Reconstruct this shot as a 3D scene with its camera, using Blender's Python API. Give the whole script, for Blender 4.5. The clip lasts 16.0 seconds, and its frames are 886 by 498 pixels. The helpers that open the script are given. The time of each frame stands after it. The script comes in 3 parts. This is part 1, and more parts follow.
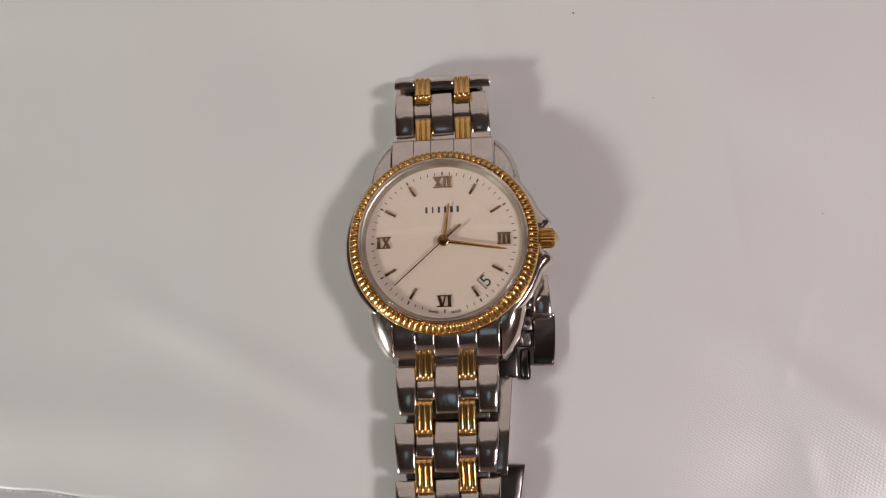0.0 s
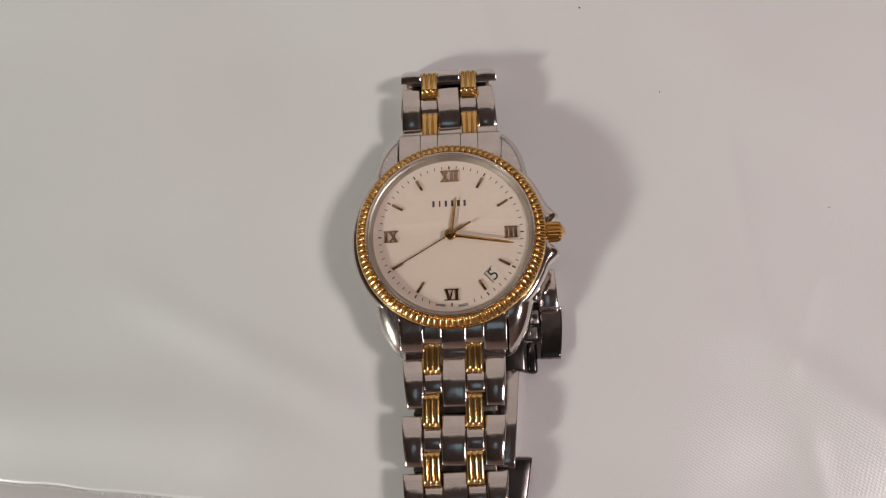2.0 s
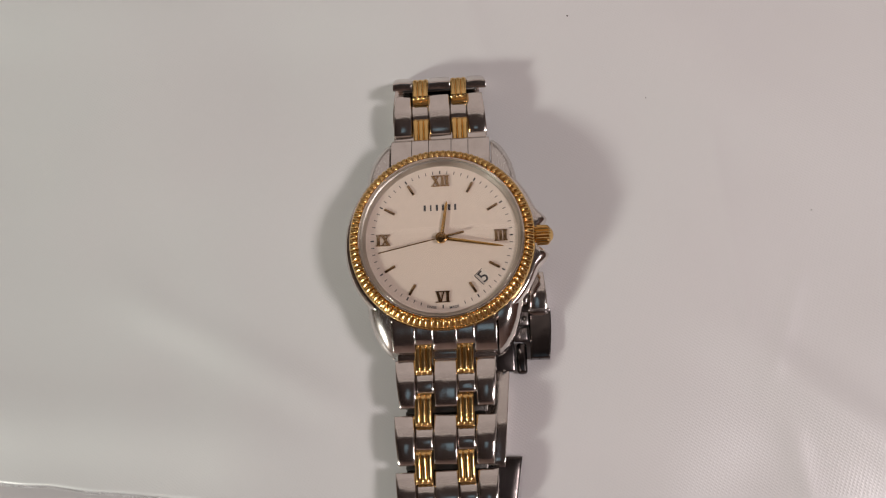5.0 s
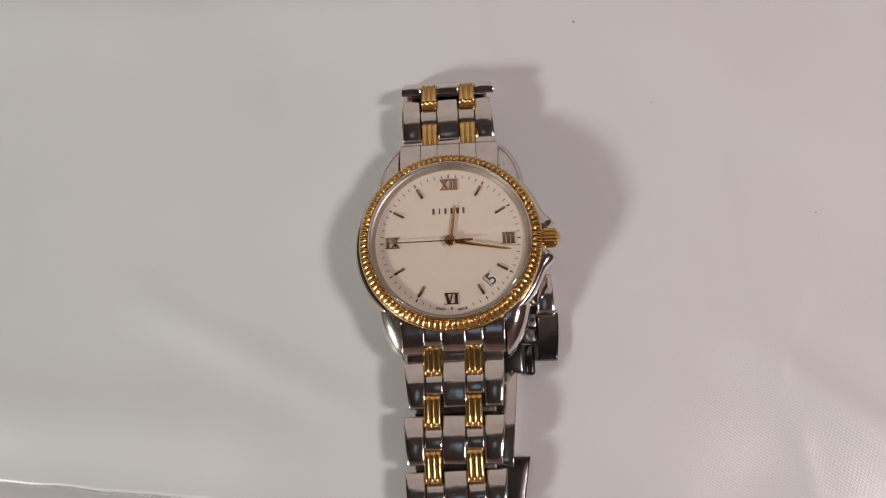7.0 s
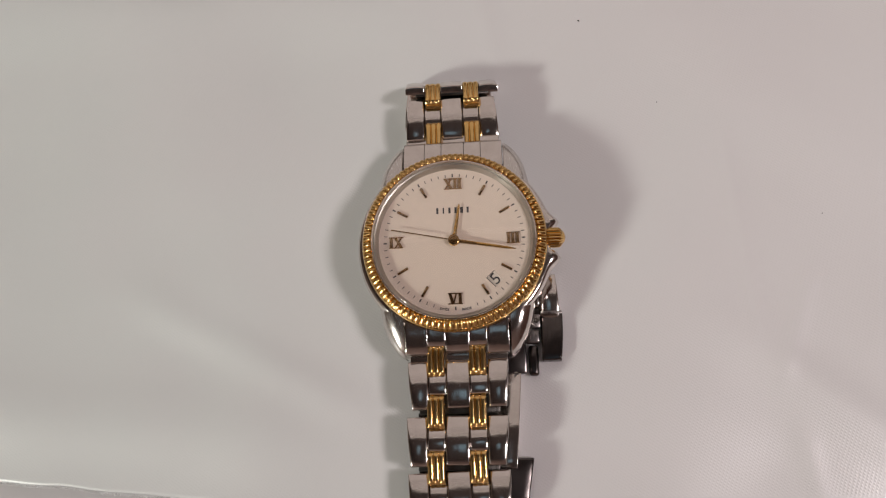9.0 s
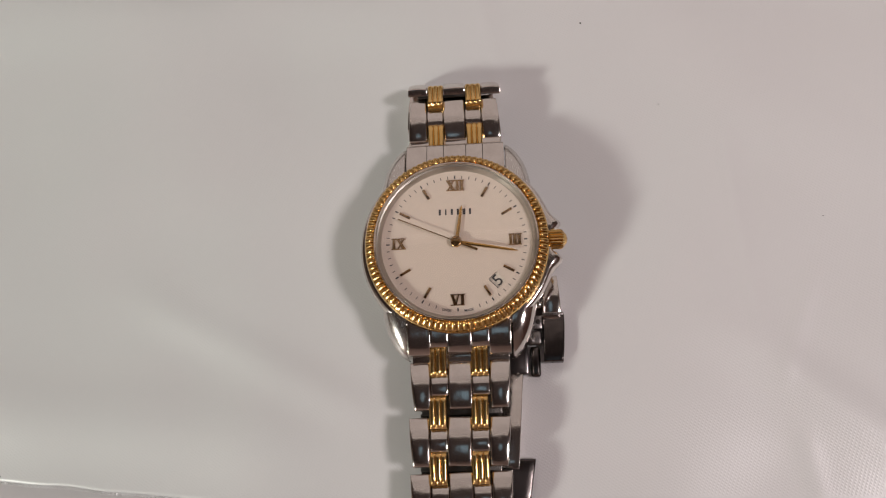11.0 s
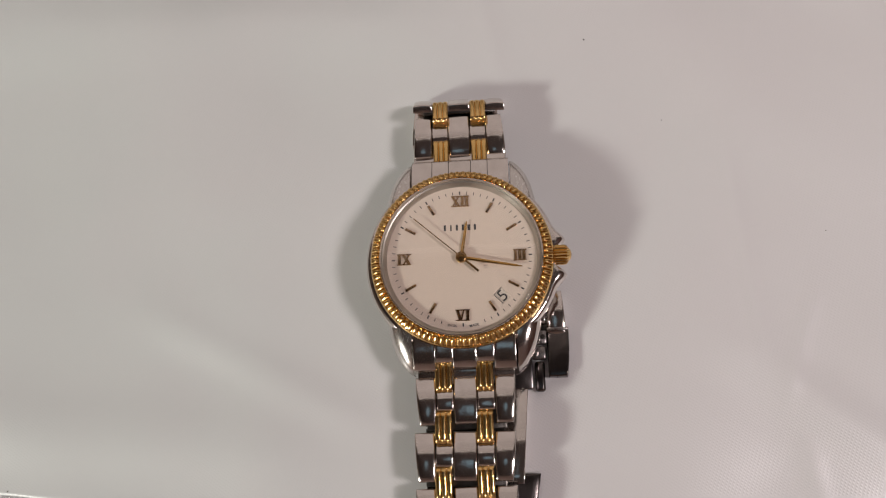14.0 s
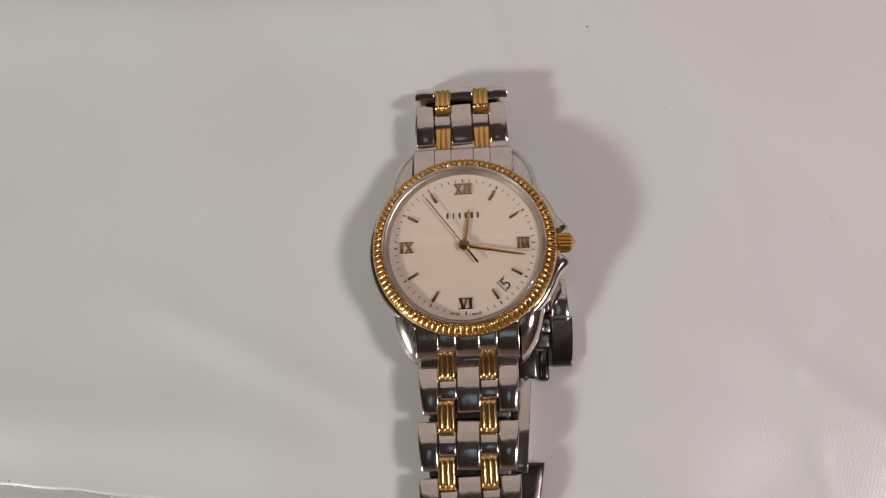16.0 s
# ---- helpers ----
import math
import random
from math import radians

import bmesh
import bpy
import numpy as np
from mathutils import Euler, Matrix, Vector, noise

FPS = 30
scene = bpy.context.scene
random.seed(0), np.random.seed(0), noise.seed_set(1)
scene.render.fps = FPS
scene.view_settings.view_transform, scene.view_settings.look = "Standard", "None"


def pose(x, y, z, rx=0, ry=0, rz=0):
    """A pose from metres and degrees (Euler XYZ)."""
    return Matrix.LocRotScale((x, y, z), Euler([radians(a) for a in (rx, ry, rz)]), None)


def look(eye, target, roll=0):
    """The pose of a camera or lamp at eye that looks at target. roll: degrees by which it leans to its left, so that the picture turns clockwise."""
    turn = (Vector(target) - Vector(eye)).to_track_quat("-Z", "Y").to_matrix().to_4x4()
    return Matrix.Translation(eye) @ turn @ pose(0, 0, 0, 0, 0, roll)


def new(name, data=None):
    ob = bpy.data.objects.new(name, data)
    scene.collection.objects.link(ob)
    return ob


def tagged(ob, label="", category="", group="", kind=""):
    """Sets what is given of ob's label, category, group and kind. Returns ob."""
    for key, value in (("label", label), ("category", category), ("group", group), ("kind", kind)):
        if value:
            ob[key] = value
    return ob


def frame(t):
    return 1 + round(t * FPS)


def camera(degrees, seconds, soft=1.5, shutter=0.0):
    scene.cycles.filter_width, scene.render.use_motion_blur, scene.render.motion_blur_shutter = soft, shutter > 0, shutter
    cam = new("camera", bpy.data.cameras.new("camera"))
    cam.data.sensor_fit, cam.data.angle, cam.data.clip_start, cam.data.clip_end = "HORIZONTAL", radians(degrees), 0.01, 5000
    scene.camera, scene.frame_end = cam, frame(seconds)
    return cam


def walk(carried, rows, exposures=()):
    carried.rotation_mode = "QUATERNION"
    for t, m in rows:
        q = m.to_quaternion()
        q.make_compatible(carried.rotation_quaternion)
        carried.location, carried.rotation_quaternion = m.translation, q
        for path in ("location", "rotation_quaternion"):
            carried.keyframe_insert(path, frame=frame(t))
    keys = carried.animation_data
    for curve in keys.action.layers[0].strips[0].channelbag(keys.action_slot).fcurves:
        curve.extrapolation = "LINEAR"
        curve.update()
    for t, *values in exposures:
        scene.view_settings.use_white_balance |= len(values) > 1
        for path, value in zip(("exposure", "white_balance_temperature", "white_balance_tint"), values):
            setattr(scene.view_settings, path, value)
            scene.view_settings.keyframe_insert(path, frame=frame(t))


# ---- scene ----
cam = camera(54.0, 16.0, soft=1.2)
PATH = [
    (0.0, pose(0.01245, -0.04316, 0.16194, 15.376, 5.095, -1.137)),
    (0.5, pose(0.01167, -0.04253, 0.16199, 15.379, 4.934, -1.175)),
    (1.0, pose(0.01160, -0.04319, 0.16274, 15.642, 4.871, -1.125)),
    (1.5, pose(0.01134, -0.04389, 0.16226, 15.538, 5.102, -1.147)),
    (2.0, pose(0.01137, -0.04421, 0.16204, 15.343, 5.181, -1.148)),
    (2.5, pose(0.01172, -0.04428, 0.16338, 15.745, 5.195, -1.164)),
    (3.0, pose(0.01165, -0.04421, 0.16339, 15.568, 5.018, -1.298)),
    (3.5, pose(0.01240, -0.04442, 0.16432, 15.825, 5.234, -1.278)),
    (4.0, pose(0.01272, -0.04508, 0.16408, 15.664, 4.855, -1.474)),
    (6.5, pose(0.01170, -0.04643, 0.16701, 16.028, 5.229, -1.444)),
    (7.0, pose(0.01189, -0.04691, 0.16706, 16.143, 5.300, -1.443)),
    (7.5, pose(0.01213, -0.04688, 0.16661, 16.247, 5.328, -1.353)),
    (8.0, pose(0.01196, -0.04703, 0.16656, 16.092, 5.405, -1.387)),
    (8.5, pose(0.01112, -0.04656, 0.16620, 16.101, 5.106, -1.381)),
    (9.0, pose(0.01118, -0.04697, 0.16594, 16.272, 5.297, -1.285)),
    (11.5, pose(0.01042, -0.04711, 0.16657, 16.371, 5.046, -1.189)),
    (12.0, pose(0.01060, -0.04713, 0.16557, 16.264, 4.851, -1.274)),
    (12.5, pose(0.01048, -0.04709, 0.16564, 16.249, 4.917, -1.247)),
    (13.0, pose(0.00996, -0.04690, 0.16593, 16.163, 5.051, -1.330)),
    (13.5, pose(0.01023, -0.04623, 0.16715, 16.510, 4.980, -1.330)),
    (14.0, pose(0.01010, -0.04623, 0.16805, 16.956, 5.317, -1.195)),
    (14.5, pose(0.01056, -0.04652, 0.16790, 16.836, 5.460, -1.250)),
    (15.0, pose(0.01078, -0.04747, 0.16806, 16.782, 5.216, -1.271)),
    (15.5, pose(0.01006, -0.04739, 0.16665, 16.711, 5.417, -1.183)),
    (16.0, pose(0.01000, -0.04721, 0.16652, 16.656, 5.525, -1.198)),
]
walk(cam, PATH)

# ---- light: a lamp low on the window-less side, a weaker lamp opposite, a window ahead ----
world = bpy.data.worlds.new("world")
world.use_nodes = True
world.node_tree.nodes["Background"].inputs["Color"].default_value = (0.85, 0.70, 0.68, 1)
world.node_tree.nodes["Background"].inputs["Strength"].default_value = 0.1
scene.world = world
scene.view_settings.exposure = -0.03


def lamp(name, eye, target, power, colour, size, size_y=0.0):
    data = bpy.data.lights.new(name, "AREA")
    data.energy, data.color, data.size = power, colour, size
    data.shape = "DISK"
    if size_y:
        data.shape, data.size_y = "RECTANGLE", size_y
    ob = new(name, data)
    ob.matrix_world = look(eye, target)
    return ob


lamp("desk_lamp_light", (-1.284, -0.887, 0.893), (0, 0, 0), 16.2, (0.97, 0.985, 0.905), 0.22)
lamp("side_lamp_light", (0.50, -0.17, 0.70), (0, 0, 0), 3.3, (0.99, 0.89, 0.905), 0.143)
lamp("window_light", (0.0, 0.60, 1.08), (0, 0, 1.08), 4.7, (1.0, 0.86, 0.80), 1.86, 1.88)
lamp("ceiling_lamp_light", (-0.03, -0.15, 2.08), (-0.03, -0.15, 0), 0.085, (0.50, 0.80, 1.0), 0.34)

MM = 0.001
LIFT = 12.0      # height of the dial over the cloth, in millimetres


# ---- materials ----
def material(name):
    m = bpy.data.materials.new(name)
    m.use_nodes = True
    nt = m.node_tree
    return m, nt, nt.nodes["Principled BSDF"]


def node(nt, kind, **values):
    n = nt.nodes.new(kind)
    for k, v in values.items():
        n.inputs[k.replace("_", " ")].default_value = v
    return n


def ramp(nt, source, stops):
    r = nt.nodes.new("ShaderNodeValToRGB")
    r.color_ramp.elements[0].position, r.color_ramp.elements[0].color = stops[0][0], (*stops[0][1], 1)
    r.color_ramp.elements[1].position, r.color_ramp.elements[1].color = stops[1][0], (*stops[1][1], 1)
    nt.links.new(source, r.inputs["Fac"])
    return r.outputs["Color"]


def grey(v):
    return (v, v, v)


def metal(name, dark, light, rough, scratch=0.02):
    """Polished metal with faint cloudy wear and hairline scratches."""
    m, nt, b = material(name)
    co = nt.nodes.new("ShaderNodeTexCoord").outputs["Object"]
    n1 = node(nt, "ShaderNodeTexNoise", Scale=260.0, Detail=4.0)
    nt.links.new(co, n1.inputs["Vector"])
    mp = node(nt, "ShaderNodeMapping")
    mp.inputs["Scale"].default_value = (9000, 900, 2500)
    mp.inputs["Rotation"].default_value = (0, 0, 0.5)
    nt.links.new(co, mp.inputs["Vector"])
    n2 = node(nt, "ShaderNodeTexNoise", Scale=1.0, Detail=3.0)
    nt.links.new(mp.outputs[0], n2.inputs["Vector"])
    nt.links.new(ramp(nt, n1.outputs["Fac"], ((0.3, dark), (0.7, light))), b.inputs["Base Color"])
    nt.links.new(ramp(nt, n2.outputs["Fac"], ((0.3, grey(rough * 0.88)), (0.8, grey(rough * 1.25)))), b.inputs["Roughness"])
    n3 = node(nt, "ShaderNodeTexNoise", Scale=420.0, Detail=1.5)
    nt.links.new(co, n3.inputs["Vector"])
    dents = node(nt, "ShaderNodeBump", Strength=0.35, Distance=0.00012)
    nt.links.new(n3.outputs["Fac"], dents.inputs["Height"])
    bump = node(nt, "ShaderNodeBump", Strength=scratch, Distance=0.00004)
    nt.links.new(n2.outputs["Fac"], bump.inputs["Height"])
    nt.links.new(dents.outputs[0], bump.inputs["Normal"])
    nt.links.new(bump.outputs[0], b.inputs["Normal"])
    b.inputs["Metallic"].default_value = 1.0
    return m


def plain(name, colour, rough, spec=0.5, vary=0.12, scale=400.0, metallic=0.0):
    """Painted or moulded surface with slight unevenness of tone."""
    m, nt, b = material(name)
    co = nt.nodes.new("ShaderNodeTexCoord").outputs["Object"]
    n1 = node(nt, "ShaderNodeTexNoise", Scale=scale, Detail=5.0)
    nt.links.new(co, n1.inputs["Vector"])
    lo = tuple(c * (1 - vary) for c in colour)
    hi = tuple(min(1, c * (1 + vary)) for c in colour)
    nt.links.new(ramp(nt, n1.outputs["Fac"], ((0.3, lo), (0.7, hi))), b.inputs["Base Color"])
    b.inputs["Roughness"].default_value = rough
    b.inputs["Specular IOR Level"].default_value = spec
    b.inputs["Metallic"].default_value = metallic
    bump = node(nt, "ShaderNodeBump", Strength=0.05, Distance=0.0002)
    nt.links.new(n1.outputs["Fac"], bump.inputs["Height"])
    nt.links.new(bump.outputs[0], b.inputs["Normal"])
    return m


def satin():
    """White woven satin: fine diagonal twill, patches where the weave shows more, faint uneven tone, the light's cast
    put into its colour.
    """
    m, nt, b = material("white_satin")
    co = nt.nodes.new("ShaderNodeTexCoord").outputs["Object"]
    heights = []
    for angle, period in ((0.35, 0.00066), (-0.95, 0.00052)):
        mp = node(nt, "ShaderNodeMapping")
        mp.inputs["Rotation"].default_value = (0, 0, angle)
        nt.links.new(co, mp.inputs["Vector"])
        w = node(nt, "ShaderNodeTexWave", Scale=2 * math.pi / (20 * period), Distortion=2.2, Detail=2.0)
        w.inputs["Detail Scale"].default_value = 0.6
        nt.links.new(mp.outputs[0], w.inputs["Vector"])
        heights.append(w.outputs["Fac"])
    mul = nt.nodes.new("ShaderNodeMath")
    mul.operation = "MULTIPLY"
    nt.links.new(heights[0], mul.inputs[0])
    nt.links.new(heights[1], mul.inputs[1])
    patch = node(nt, "ShaderNodeTexNoise", Scale=20.0, Detail=3.0)
    nt.links.new(co, patch.inputs["Vector"])
    fine = node(nt, "ShaderNodeTexNoise", Scale=1800.0, Detail=2.0)
    nt.links.new(co, fine.inputs["Vector"])
    both = nt.nodes.new("ShaderNodeMath")
    both.operation = "ADD"
    nt.links.new(mul.outputs[0], both.inputs[0])
    nt.links.new(fine.outputs["Fac"], both.inputs[1])
    amount = ramp(nt, patch.outputs["Fac"], ((0.38, grey(0.10)), (0.66, grey(0.34))))
    bump = node(nt, "ShaderNodeBump", Distance=0.00006)
    nt.links.new(amount, bump.inputs["Strength"])
    nt.links.new(both.outputs[0], bump.inputs["Height"])
    nt.links.new(bump.outputs[0], b.inputs["Normal"])
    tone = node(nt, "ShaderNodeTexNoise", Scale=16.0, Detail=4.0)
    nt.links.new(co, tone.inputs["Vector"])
    # green to pink cast of the light across the cloth, put into its colour
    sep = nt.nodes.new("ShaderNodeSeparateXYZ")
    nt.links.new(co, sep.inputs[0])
    light_cast = nt.nodes.new("ShaderNodeMath")
    light_cast.operation, light_cast.inputs[1].default_value = "MULTIPLY_ADD", 5.0
    nt.links.new(sep.outputs["X"], light_cast.inputs[0])
    nt.links.new(tone.outputs["Fac"], light_cast.inputs[2])
    nt.links.new(ramp(nt, light_cast.outputs[0], ((0.1, (0.625, 0.65, 0.633)), (0.75, (0.662, 0.64, 0.64)))), b.inputs["Base Color"])
    nt.links.new(ramp(nt, mul.outputs[0], ((0.3, grey(0.33)), (0.9, grey(0.41)))), b.inputs["Roughness"])
    b.inputs["Specular IOR Level"].default_value = 0.7
    b.inputs["Sheen Weight"].default_value = 0.12
    b.inputs["Sheen Roughness"].default_value = 0.4
    return m


def crystal_glass():
    m, nt, b = material("crystal")
    nt.nodes.remove(b)
    clear = node(nt, "ShaderNodeBsdfTransparent", Color=(0.985, 0.985, 0.98, 1))
    gloss = node(nt, "ShaderNodeBsdfGlossy", Roughness=0.015)
    fres = node(nt, "ShaderNodeFresnel", IOR=1.55)
    mix = nt.nodes.new("ShaderNodeMixShader")
    nt.links.new(fres.outputs[0], mix.inputs[0])
    nt.links.new(clear.outputs[0], mix.inputs[1])
    nt.links.new(gloss.outputs[0], mix.inputs[2])
    nt.links.new(mix.outputs[0], nt.nodes["Material Output"].inputs["Surface"])
    return m


STEEL = metal("polished_steel", (0.625, 0.57, 0.53), (0.705, 0.65, 0.61), 0.13, 0.07)
LUG_STEEL = metal("worn_lug_steel", (0.60, 0.565, 0.535), (0.68, 0.645, 0.615), 0.24, 0.04)
# steel with the darkness of shaded gaps and holes put into its colour
STEEL_DARK = metal("shade_dark_steel", (0.06, 0.055, 0.05), (0.12, 0.11, 0.10), 0.3)
STEEL_SATIN = metal("brushed_steel", (0.50, 0.49, 0.475), (0.58, 0.57, 0.555), 0.26, 0.05)
GOLD = metal("gold_plate", (0.72, 0.46, 0.17), (0.80, 0.535, 0.22), 0.18)
GOLD_HAND = metal("gilt_hand", (0.70, 0.44, 0.15), (0.78, 0.50, 0.19), 0.2)
BROWN_HAND = metal("bronzed_hand", (0.30, 0.175, 0.07), (0.38, 0.225, 0.095), 0.22)
# clasp steels: shade and dark reflections put into their base colours
SHADED_STEEL = metal("shaded_grey_steel", (0.085, 0.073, 0.07), (0.13, 0.112, 0.107), 0.18)
CLASP_STEEL = metal("dull_shaded_clasp_steel", (0.26, 0.235, 0.225), (0.33, 0.30, 0.29), 0.28)
GOLD_DARK = metal("gilt_marker", (0.36, 0.225, 0.115), (0.44, 0.285, 0.155), 0.14)
DIAL = plain("ivory_dial", (0.655, 0.548, 0.465), 0.42, 0.4, 0.02, 900.0)
PRINT = plain("dark_print", (0.035, 0.032, 0.035), 0.6)
DATE_WHITE = plain("date_disc", (0.64, 0.57, 0.49), 0.5)
REHAUT = metal("silvered_ring", (0.46, 0.43, 0.39), (0.52, 0.485, 0.44), 0.32, 0.0)
CRYSTAL = crystal_glass()
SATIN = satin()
LINT = plain("lint", (0.06, 0.055, 0.05), 0.9)
TABLE = plain("grey_laminate", (0.50, 0.49, 0.485), 0.5, 0.4, 0.04, 60.0)
EAST_WALL = plain("red_brown_wall_paint", (0.17, 0.085, 0.07), 0.7, 0.3, 0.1, 8.0)
WALL = plain("cream_wall_paint", (0.21, 0.16, 0.135), 0.7, 0.3, 0.05, 8.0)
DARK_WALL = plain("tan_wall_paint", (0.56, 0.42, 0.38), 0.7, 0.3, 0.1, 8.0)
CEILING = plain("dark_ceiling_paint", (0.115, 0.092, 0.09), 0.8, 0.2, 0.05, 8.0)
FLOOR = plain("floor_boards", (0.22, 0.14, 0.09), 0.5, 0.4, 0.2, 12.0)
WHITE_PAINT = plain("white_gloss_paint", (0.75, 0.74, 0.72), 0.4, 0.4, 0.04, 20.0)


# ---- mesh helpers (millimetres in, metres out) ----
def part(name, bm, mat, parent=None, label="", smooth=40.0, at=None):
    """Links a bmesh as one mesh object under a thing or a part; its verts are in millimetres."""
    bmesh.ops.recalc_face_normals(bm, faces=bm.faces)
    for v in bm.verts:
        v.co *= MM
    me = bpy.data.meshes.new(name)
    for f in bm.faces:
        f.smooth = True
    for e in bm.edges:
        if len(e.link_faces) == 2 and e.calc_face_angle(0) > radians(smooth):
            e.smooth = False
    bm.to_mesh(me)
    bm.free()
    me.materials.append(mat)
    ob = new(name, me)
    if parent:
        ob.parent = parent
    if at:
        ob.matrix_basis = at
    if label:
        ob["label"] = label
    return ob


def lathe(profile, n=128, closed=False, axis="z"):
    """A ring or disc turned from (radius, height) points."""
    bm = bmesh.new()
    rings = []
    for r, z in profile:
        if r == 0:
            rings.append([bm.verts.new((0, 0, z))] * n)
        else:
            rings.append([bm.verts.new((r * math.cos(2 * math.pi * i / n), r * math.sin(2 * math.pi * i / n), z)) for i in range(n)])
    pairs = list(zip(rings, rings[1:])) + ([(rings[-1], rings[0])] if closed else [])
    for a, c in pairs:
        for i in range(n):
            j = (i + 1) % n
            vs = []
            for v in (a[i], a[j], c[j], c[i]):
                if v not in vs:
                    vs.append(v)
            if len(vs) > 2:
                bm.faces.new(vs)
    return bm


def box(bm, x0, x1, y0, y1, z0, z1, bevel=0.0, seg=2):
    vs = [bm.verts.new((x, y, z)) for x in (x0, x1) for y in (y0, y1) for z in (z0, z1)]
    fs = [bm.faces.new([vs[i] for i in f]) for f in ((0, 1, 3, 2), (4, 6, 7, 5), (0, 4, 5, 1), (2, 3, 7, 6), (0, 2, 6, 4), (1, 5, 7, 3))]
    bmesh.ops.recalc_face_normals(bm, faces=fs)
    if bevel:
        es = list({e for f in fs for e in f.edges})
        bmesh.ops.bevel(bm, geom=es, offset=bevel, segments=seg, affect="EDGES", profile=0.5)
    return bm


def transform(bm, m):
    bmesh.ops.transform(bm, matrix=m, verts=bm.verts)
    return bm


def mmpose(x, y, z, rx=0, ry=0, rz=0):
    return pose(x * MM, y * MM, (z + LIFT) * MM, rx, ry, rz)


def surface_block(xs, ys, top, bottom, edge=None):
    """A block whose top follows top(x, y) over the grid xs by ys, with walls down to bottom. edge(x, y) may move x."""
    bm = bmesh.new()
    fx = edge or (lambda x, y: x)
    up = [[bm.verts.new((fx(x, y), y, top(x, y))) for x in xs] for y in ys]
    lo = [[bm.verts.new((fx(x, y), y, bottom)) for x in xs] for y in ys]
    ny, nx = len(ys), len(xs)
    for j in range(ny - 1):
        for i in range(nx - 1):
            bm.faces.new((up[j][i], up[j][i + 1], up[j + 1][i + 1], up[j + 1][i]))
            bm.faces.new((lo[j][i], lo[j + 1][i], lo[j + 1][i + 1], lo[j][i + 1]))
    for j in range(ny - 1):
        for i in (0, nx - 1):
            bm.faces.new((up[j][i], up[j + 1][i], lo[j + 1][i], lo[j][i]))
    for i in range(nx - 1):
        for j in (0, ny - 1):
            bm.faces.new((up[j][i], lo[j][i], lo[j][i + 1], up[j][i + 1]))
    return bm


def rounded(a, b, r, n=3):
    """Grid lines from a to b, close together within r of both ends."""
    ends = [r * (1 - math.cos(math.pi / 2 * k / n)) for k in range(n + 1)]
    mid = [a + r + (b - a - 2 * r) * k / 8 for k in range(1, 8)]
    return [a + e for e in ends] + mid + [b - e for e in reversed(ends)]


def drop(v, a, b, r):
    """Depth of a quarter-round edge of radius r at v between a and b."""
    d = min(v - a, b - v)
    return 0.0 if d >= r else r - math.sqrt(max(0.0, r * r - (r - d) ** 2))


# ---- the setting ----
def setting():
    def wall(name, x0, x1, y0, y1, z0, z1, mat):
        bm = box(bmesh.new(), x0 * 1000, x1 * 1000, y0 * 1000, y1 * 1000, z0 * 1000, z1 * 1000)
        return tagged(part(name, bm, mat), kind="structure")
    wall("floor", -1.6, 1.6, -1.1, 1.2, -0.85, -0.75, FLOOR)
    wall("ceiling", -1.6, 1.6, -1.1, 1.2, 2.1, 2.2, CEILING)
    wall("wall_south", -1.6, 1.6, -1.1, -1.0, -0.75, 2.1, DARK_WALL)
    wall("wall_west", -1.6, -1.5, -1.0, 0.62, -0.75, 2.1, WALL)
    wall("wall_east", 1.5, 1.6, -1.0, 0.62, -0.75, 2.1, EAST_WALL)
    bm = bmesh.new()
    for x0, x1, z0, z1 in ((-1.6, -0.95, -0.75, 2.1), (0.95, 1.6, -0.75, 2.1), (-0.95, 0.95, -0.75, 0.12), (-0.95, 0.95, 2.05, 2.1)):
        box(bm, x0 * 1000, x1 * 1000, 620, 720, z0 * 1000, z1 * 1000)
    tagged(part("wall_north", bm, WALL), kind="structure")
    win = tagged(new("window_1"), kind="structure", label="white painted window frame in the cream wall", category="window")
    win.location = (0, 0.67, 0.12)
    for x0, x1, z0, z1 in ((-950, -930, 0, 1930), (930, 950, 0, 1930), (-930, 930, 0, 20), (-930, 930, 1910, 1930)):
        part("window_frame", box(bmesh.new(), x0, x1, -20, 30, z0, z1, 3), WHITE_PAINT, win)

    table = tagged(new("table"), label="light grey laminate table under the white cloth", category="table")
    table.location = (0, 0, -0.75)
    part("tabletop", box(bmesh.new(), -700, 700, -450, 450, 720, 749.2, 4), TABLE, table)
    for x in (-650, 650):
        for y in (-400, 400):
            part("leg", box(bmesh.new(), x - 25, x + 25, y - 25, y + 25, 0, 720, 3), TABLE, table)


# folds of the cloth: x0, y0, x1, y1, height, width (millimetres)
FOLDS = (
    (-56, -10, -28, -25, 1.0, 4.4), (57, -22, 84, -43, 0.75, 5.0), (53.5, 20, 56, -14, 0.28, 1.4),
    (66, -9, 61, -22, 0.34, 1.5), (-120, 61, -25, 59, 2.2, 10.0), (-118, -23, -45, -33, 1.7, 8.0),
    (4, 66, 8, 46, 0.36, 2.5), (80, 74, 96, 38, 1.7, 9.0), (38, 60, 66, 30, 0.35, 7.0),
    (-115, 12, -45, 16, 1.0, 15.0), (62, -40, 64, -56, 0.42, 2.0), (30, 12, 62, -18, 0.16, 6.0),
    (-58, 66, -20, 56, 0.35, 6.0), (26, -30, 58, -44, 0.2, 9.0),
)


